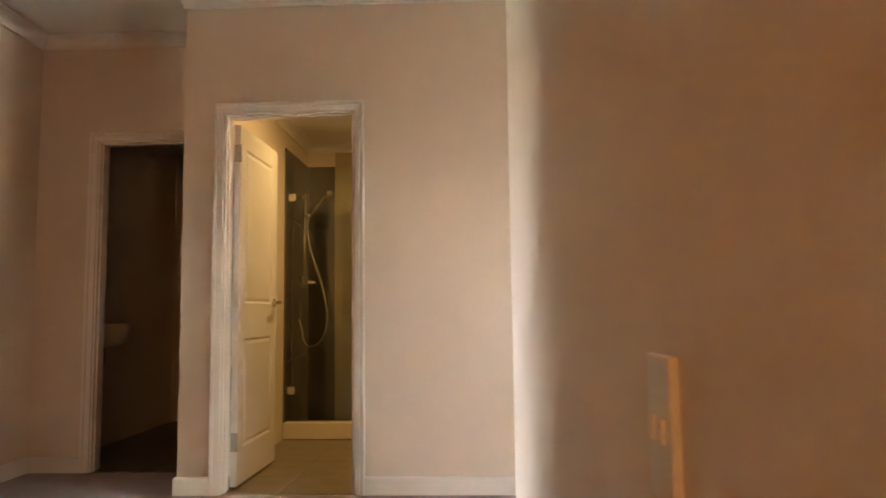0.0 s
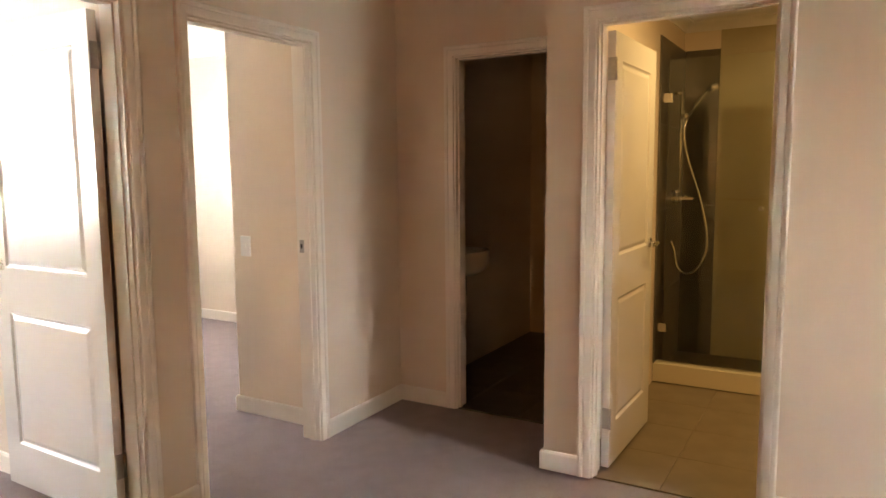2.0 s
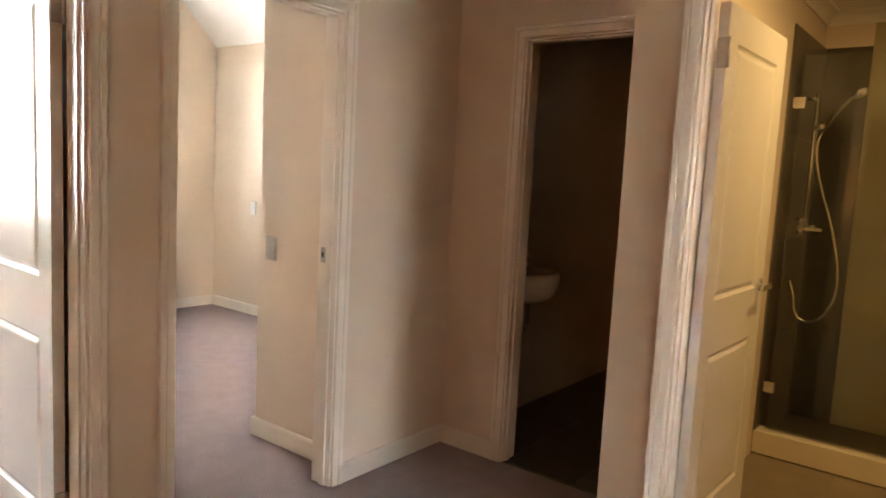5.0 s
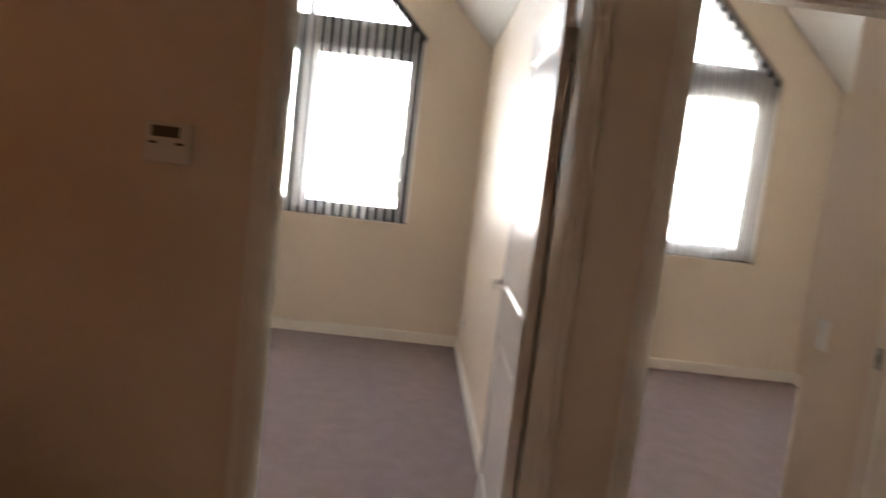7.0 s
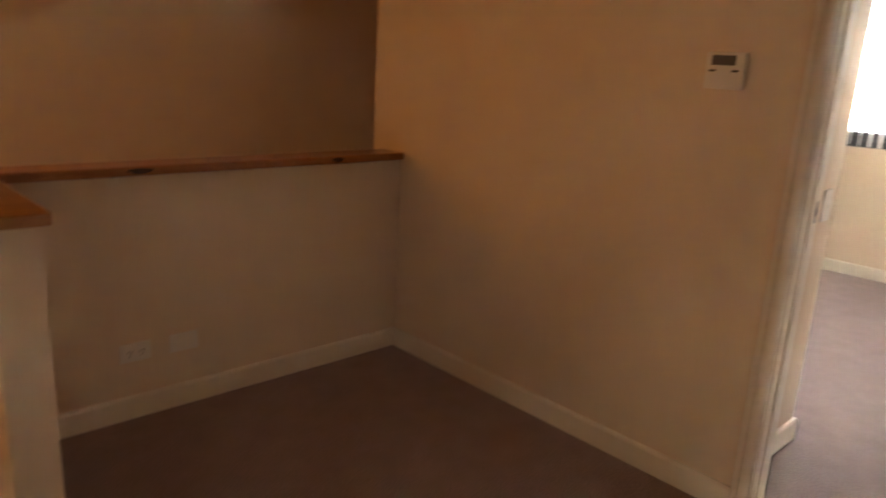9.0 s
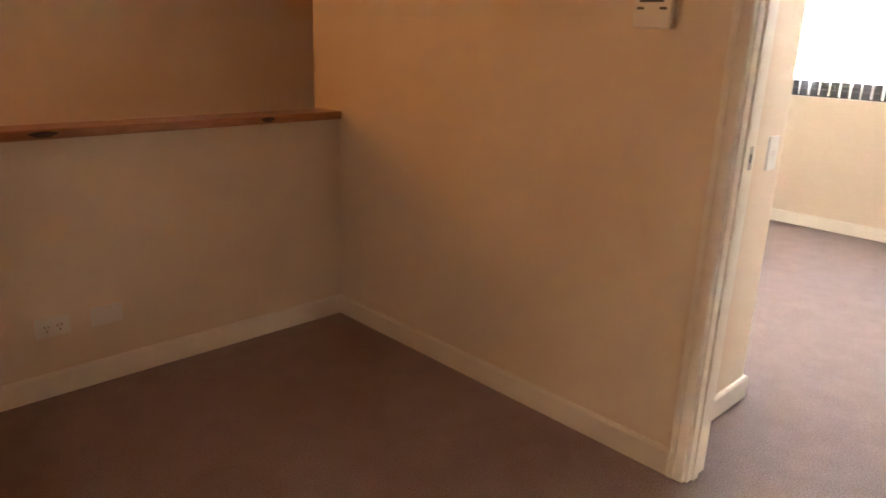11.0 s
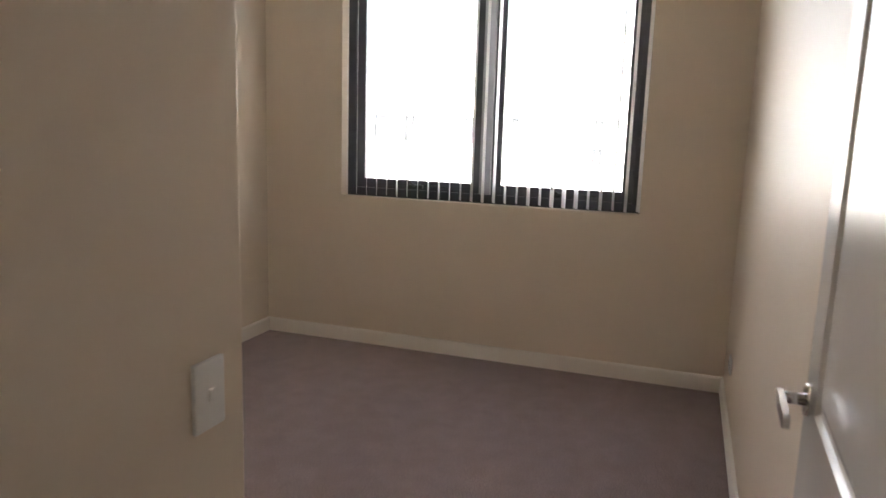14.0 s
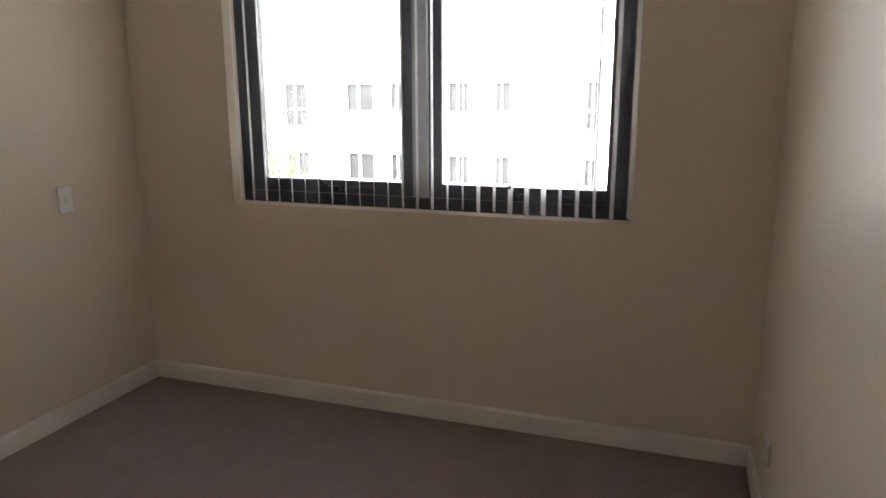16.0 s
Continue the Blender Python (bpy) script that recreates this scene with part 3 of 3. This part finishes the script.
plate("light_switch", pose(-1.59, CLOSET_A, 0.985, 0, 0, 0), "white plastic light switch on the closet wall", "light switch")
plate("light_switch", pose(-1.63, CLOSET_B, 0.99, 0, 0, 180), "white plastic light switch on the closet wall", "light switch")
plate("light_switch", pose(-4.31, A0, 1.03), "white plastic wall plate on the bedroom wall", "wall plate")
plate("light_switch", pose(-4.16, B1, 0.99, 0, 0, 180), "white plastic wall plate on the bedroom wall", "wall plate")
plate("power_outlet", pose(0.288, 0.517, 0.272, 0, 0, 0), "white plastic power outlet low on the half wall", "power outlet", 0.115, 0.075, 0, True)
plate("data_outlet", pose(0.098, 0.517, 0.272, 0, 0, 0), "white plastic blank outlet low on the half wall", "outlet", 0.115, 0.075, 0)
plate("power_outlet", pose(-4.33, A1, 0.31, 0, 0, 180), "white plastic power outlet low on the bedroom wall", "power outlet", 0.115, 0.075, 0, True)
plate("light_switch", pose(NX, 1.395, 0.835, 0, 0, 90), "white plastic double switch above the stairs", "light switch", 0.075, 0.13, 2)

thermo = tagged(new("thermostat"), "white plastic thermostat with a grey display on the wall", "thermostat")
Builder().box(HX, HX + 0.022, 2.021, 2.146, 1.377, 1.489).obj("case", PLASTIC, thermo, bevel=0.005)
Builder().box(HX + 0.022, HX + 0.0235, 2.041, 2.118, 1.449, 1.479).obj("display", SCREEN, thermo)
for y in (2.035, 2.108):
    Builder().box(HX + 0.022, HX + 0.0245, y, y + 0.022, 1.429, 1.436).obj("button", SCREEN, thermo, bevel=0.001)

# ---- ensuite shower ----
SX, SY, SB = 0.28, 6.13, 6.90
structure(Builder().box(SX, EX, SB, 7.1, 0, 2.252).obj("wall_shower_back", GROUT), "tiled wall behind the shower", "wall")
structure(Builder().box(SX, EX, SB, 7.1, 2.252, 2.45).obj("wall_shower_top", WALL), "cream painted wall above the shower tiles", "wall")
tagged(Builder().box(SX, EX, SY, SY + 0.11, 0, 0.125).obj("shower_hob", HOB, bevel=0.004), "cream painted hob at the foot of the shower", "shower hob")
structure(Builder().box(SX, EX, SY + 0.11, SB, 0, 0.03).obj("floor_shower", DARK_TILE), "dark tiled shower floor", "floor")
screen = tagged(new("shower_screen"), "frameless tinted glass shower door on chrome hinges", "shower screen")
Builder().box(SX + 0.05, 0.98, SY + 0.05, SY + 0.06, 0.135, 2.10).obj("pane", SHOWER_GLASS, screen, bevel=0.001)
for z in (0.36, 1.86):
    tagged(Builder().box(SX + 0.014, SX + 0.075, SY + 0.043, SY + 0.067, z - 0.03, z + 0.03).obj("hinge", CHROME, screen, bevel=0.004), "chrome glass hinge")
knob = Builder().tube([(0.90, SY + 0.02, 1.16), (0.90, SY + 0.09, 1.16)], 0.014, 14)
knob.obj("knob", STEEL, screen)

shower = tagged(new("shower_set"), "chrome hand shower on a rail with a looping hose", "shower")
RXS, RYS = SX + 0.06, 6.55
Builder().tube([(RXS, RYS, 1.22), (RXS, RYS, 1.95)], 0.010, 12).tube([(SX + 0.012, RYS, 1.25), (RXS, RYS, 1.25)], 0.010, 10).tube([(SX + 0.012, RYS, 1.92), (RXS, RYS, 1.92)], 0.010, 10).obj("rail", CHROME, shower)
Builder().tube([(RXS, RYS, 1.76), (RXS + 0.05, RYS, 1.77)], 0.018, 12).tube([(RXS + 0.04, RYS, 1.74), (RXS + 0.10, RYS - 0.02, 1.84), (RXS + 0.17, RYS - 0.03, 1.92), (RXS + 0.24, RYS - 0.04, 1.95)], 0.012, 12).tube([(RXS + 0.20, RYS - 0.04, 1.955), (RXS + 0.215, RYS - 0.04, 1.925)], 0.038, 18).obj("hand_shower", CHROME, shower)
hose = [(RXS + 0.04, RYS, 1.74), (RXS + 0.02, RYS, 1.66), (RXS + 0.05, RYS, 1.48), (RXS + 0.14, RYS - 0.02, 1.22), (RXS + 0.19, RYS - 0.02, 1.0), (RXS + 0.19, RYS - 0.02, 0.84), (RXS + 0.14, RYS - 0.02, 0.72),
        (RXS + 0.06, RYS, 0.68), (RXS, RYS, 0.72), (SX + 0.04, RYS, 0.82), (SX + 0.014, RYS, 0.90)]
smooth = []
for i in range(len(hose) - 1):
    p0, p1, p2, p3 = (Vector(hose[max(0, min(len(hose) - 1, k))]) for k in (i - 1, i, i + 1, i + 2))
    for s in (0, 0.25, 0.5, 0.75):
        smooth.append(tuple(0.5 * ((2 * p1) + (p2 - p0) * s + (2 * p0 - 5 * p1 + 4 * p2 - p3) * s * s + (3 * p1 - p0 - 3 * p2 + p3) * s ** 3)))
Builder().tube(smooth + [hose[-1]], 0.0075, 8).obj("hose", CHROME, shower)
Builder().tube([(SX + 0.012, RYS + 0.05, 1.20), (SX + 0.05, RYS + 0.05, 1.20)], 0.035, 18).tube([(SX + 0.05, RYS + 0.05, 1.20), (SX + 0.11, RYS + 0.02, 1.22)], 0.009, 10).box(SX + 0.012, SX + 0.16, RYS - 0.06, RYS + 0.04, 1.195, 1.212).obj("mixer", CHROME, shower)

# ---- bathroom basin ----
basin = tagged(new("wash_basin"), "white ceramic wall-hung basin with a black waste trap", "basin")
B_Y, B_D = 5.50, 0.36   # middle of the basin, depth from the wall


def basin_ring(inset, z):
    """Outline of the bowl at one height: straight sides with a rounded front."""
    pts = [(HX, B_Y - 0.21 + inset), (HX, B_Y + 0.21 - inset)]
    for k in range(9):
        a = math.pi / 2 - math.pi * k / 8
        pts.append((HX + B_D - 0.16 + (0.16 - inset) * math.cos(a), B_Y + (0.21 - inset) * math.sin(a)))
    return [(x, y, z) for x, y in pts]


bm = bmesh.new()
rings = [[bm.verts.new(p) for p in basin_ring(i, z)] for i, z in ((0.07, 0.735), (0.025, 0.765), (0.0, 0.82), (0.0, 0.885), (0.006, 0.893), (0.03, 0.893), (0.045, 0.87), (0.08, 0.80))]
for a, c in zip(rings, rings[1:]):
    for k in range(len(a)):
        bm.faces.new((a[k], a[(k + 1) % len(a)], c[(k + 1) % len(a)], c[k])).smooth = True
bm.faces.new(rings[0])
bm.faces.new(rings[-1])
bmesh.ops.recalc_face_normals(bm, faces=bm.faces[:])
bowl = Builder()
bowl.bm.free()
bowl.bm = bm
bowl.obj("bowl", CERAMIC, basin)
Builder().tube([(HX + 0.2, B_Y, 0.74), (HX + 0.2, B_Y, 0.60), (HX + 0.19, B_Y, 0.575), (HX + 0.16, B_Y, 0.565), (HX + 0.13, B_Y, 0.58), (HX + 0.12, B_Y, 0.64), (HX, B_Y, 0.65)], 0.019, 12).obj("trap", STEEL, basin)
Builder().tube([(HX + 0.07, B_Y, 0.885), (HX + 0.07, B_Y, 0.95), (HX + 0.10, B_Y, 0.975), (HX + 0.2, B_Y, 0.965)], 0.014, 12).tube([(HX + 0.07, B_Y, 0.96), (HX + 0.07, B_Y + 0.01, 1.0), (HX + 0.13, B_Y + 0.015, 1.01)], 0.009, 10).obj("tap", CHROME, basin)

# ---- outside ----
structure(Builder().box(-400, 60, -300, 300, -6.6, -6.2).obj("ground", ASPHALT), "grey paved ground below the windows", "ground")
OX = -32.0
house = structure(new("apartment_block"), "white rendered apartment block with rows of dark windows", "building")
hb = Builder()
# window columns: start, width, height
near = [(-17.0, 0.5, 1.95), (-15.5, 1.2, 1.95), (-12.2, 1.35, 1.22), (-10.0, 0.65, 1.22), (-7.2, 0.9, 1.22), (-5.15, 0.75, 1.22), (-1.14, 0.5, 1.95)]
columns = [(-31.5 + 3.6 * i, 0.9 + 0.3 * (i % 2), 1.22) for i in range(4)] + near + [(1.6 + 3.3 * i, 0.8 + 0.3 * (i % 3), (1.95, 1.22)[i % 2]) for i in range(9)]
heads = [-4.3, -1.21, 1.98]
z = -6.2
for head in heads:
    y = -34
    hb.box(OX - 8, OX, -34, 34, z, head - 1.95)
    for c, w, h in columns:
        hb.box(OX - 8, OX, y, c, head - 1.95, head)
        if h < 1.9:
            hb.box(OX - 8, OX, c, c + w, head - 1.95, head - h)
        y = c + w
    hb.box(OX - 8, OX, y, 34, head - 1.95, head)
    z = head
hb.box(OX - 8, OX, -34, 34, z, 4.2)
hb.obj("wall", RENDER, house)
Builder().box(OX - 8.3, OX + 0.3, -34.3, 34.3, 4.2, 4.45).obj("roof", ROOF, house)
for head in heads:
    for c, w, h in columns:
        fr = Builder().box(OX - 0.12, OX - 0.06, c + w * 0.42, c + w * 0.42 + 0.06, head - h, head)
        if h > 1.9:
            fr.box(OX - 0.12, OX - 0.06, c, c + w, head - h * 0.62, head - h * 0.62 + 0.07)
        win = fr.obj("window", RENDER, house)
        Builder().box(OX - 0.2, OX - 0.14, c, c + w, head - h, head).obj("pane", FAR_GLASS, win)


def tree(x, y, z, height, seed):
    rng = random.Random(seed)
    root = tagged(new("tree"), "small tree with yellow green leaves beside the building", "tree")
    t = Builder()
    top = Vector((x, y, z + height * 0.75))
    t.tube([(x, y, z), (x + 0.05, y, z + height * 0.4), tuple(top)], 0.10, 8)
    ends = []
    for i in range(16):
        a, s = i * 2.4, Vector((x, y, z + height * (0.3 + 0.028 * i)))
        e = s + Vector((math.cos(a), math.sin(a), 0.7)) * rng.uniform(0.6, 1.3)
        t.tube([tuple(s), tuple((s + e) / 2 + Vector((0, 0, 0.08))), tuple(e)], 0.03, 5)
        ends += [e, (s + e * 2) / 3]
    t.obj("trunk", BARK, root)
    lv = Builder()
    for e in ends + [top]:
        for _ in range(70):
            p = e + Vector([rng.gauss(0, 0.32) for _ in range(3)])
            u, v = Vector([rng.uniform(-1, 1) for _ in range(3)]).normalized() * 0.09, Vector([rng.uniform(-1, 1) for _ in range(3)]).normalized() * 0.05
            lv.bm.faces.new([lv.bm.verts.new(q) for q in (p - u, p + v, p + u, p - v)])
    tagged(lv.obj("leaves", FOLIAGE, root), kind="stuff")
    return root


tree(-26.0, -12.6, -6.2, 7.2, 5)

# ---- tiles ----
def tiles(parent, mat, origin, u, v, n, nu, nv, su, sv, depth=0.008, gap=0.0012):
    """Rows of separate tiles on a surface, sharing one mesh."""
    me, bm = bpy.data.meshes.new("tile"), bmesh.new()
    ln, w, th = (su - gap) / 2, (sv - gap) / 2, depth
    c = 0.0015
    lo = [bm.verts.new((a * ln, d * w, 0)) for a, d in ((-1, -1), (1, -1), (1, 1), (-1, 1))]
    md = [bm.verts.new((a * ln, d * w, th - c)) for a, d in ((-1, -1), (1, -1), (1, 1), (-1, 1))]
    hi = [bm.verts.new((a * (ln - c), d * (w - c), th)) for a, d in ((-1, -1), (1, -1), (1, 1), (-1, 1))]
    for p, q in ((lo, md), (md, hi)):
        for k in range(4):
            bm.faces.new((p[k], p[(k + 1) % 4], q[(k + 1) % 4], q[k]))
    bm.faces.new(hi)
    bm.to_mesh(me)
    bm.free()
    me.materials.append(mat)
    r = Matrix((Vector(u), Vector(v), Vector(n))).transposed().to_4x4()
    for i in range(nu):
        for j in range(nv):
            ob = new("tile", me)
            ob.parent = parent
            ob.matrix_basis = Matrix.Translation(Vector(origin) + Vector(u) * su * (i + 0.5) + Vector(v) * sv * (j + 0.5)) @ r


shower_wall = structure(Builder().box(SX, SX + 0.003, SY, SB, 0.0, 2.25).obj("wall_shower_side", GROUT), "dark tiled shower side wall", "wall")
tiles(shower_wall, DARK_TILE, (SX + 0.003, SB, 0.03), (0, -1, 0), (0, 0, 1), (1, 0, 0), 3, 4, 0.256, 0.555)
back = bpy.data.objects["wall_shower_back"]
tiles(back, DARK_TILE, (SX + 0.012, SB, 0.03), (1, 0, 0), (0, 0, 1), (0, -1, 0), 1, 4, 0.235, 0.555)
tiles(back, BEIGE_TILE, (SX + 0.249, SB, 0.03), (1, 0, 0), (0, 0, 1), (0, -1, 0), 2, 2, 0.69, 1.2)
tiles(tile_base, FLOOR_TILE, (SX, EY + 0.03, -0.012), (1, 0, 0), (0, 1, 0), (0, 0, 1), 4, 4, 0.41, 0.41)
tiles(tile_base, DARK_TILE, (HX, RY + 0.03, -0.012), (1, 0, 0), (0, 1, 0), (0, 0, 1), 3, 5, 0.385, 0.41)
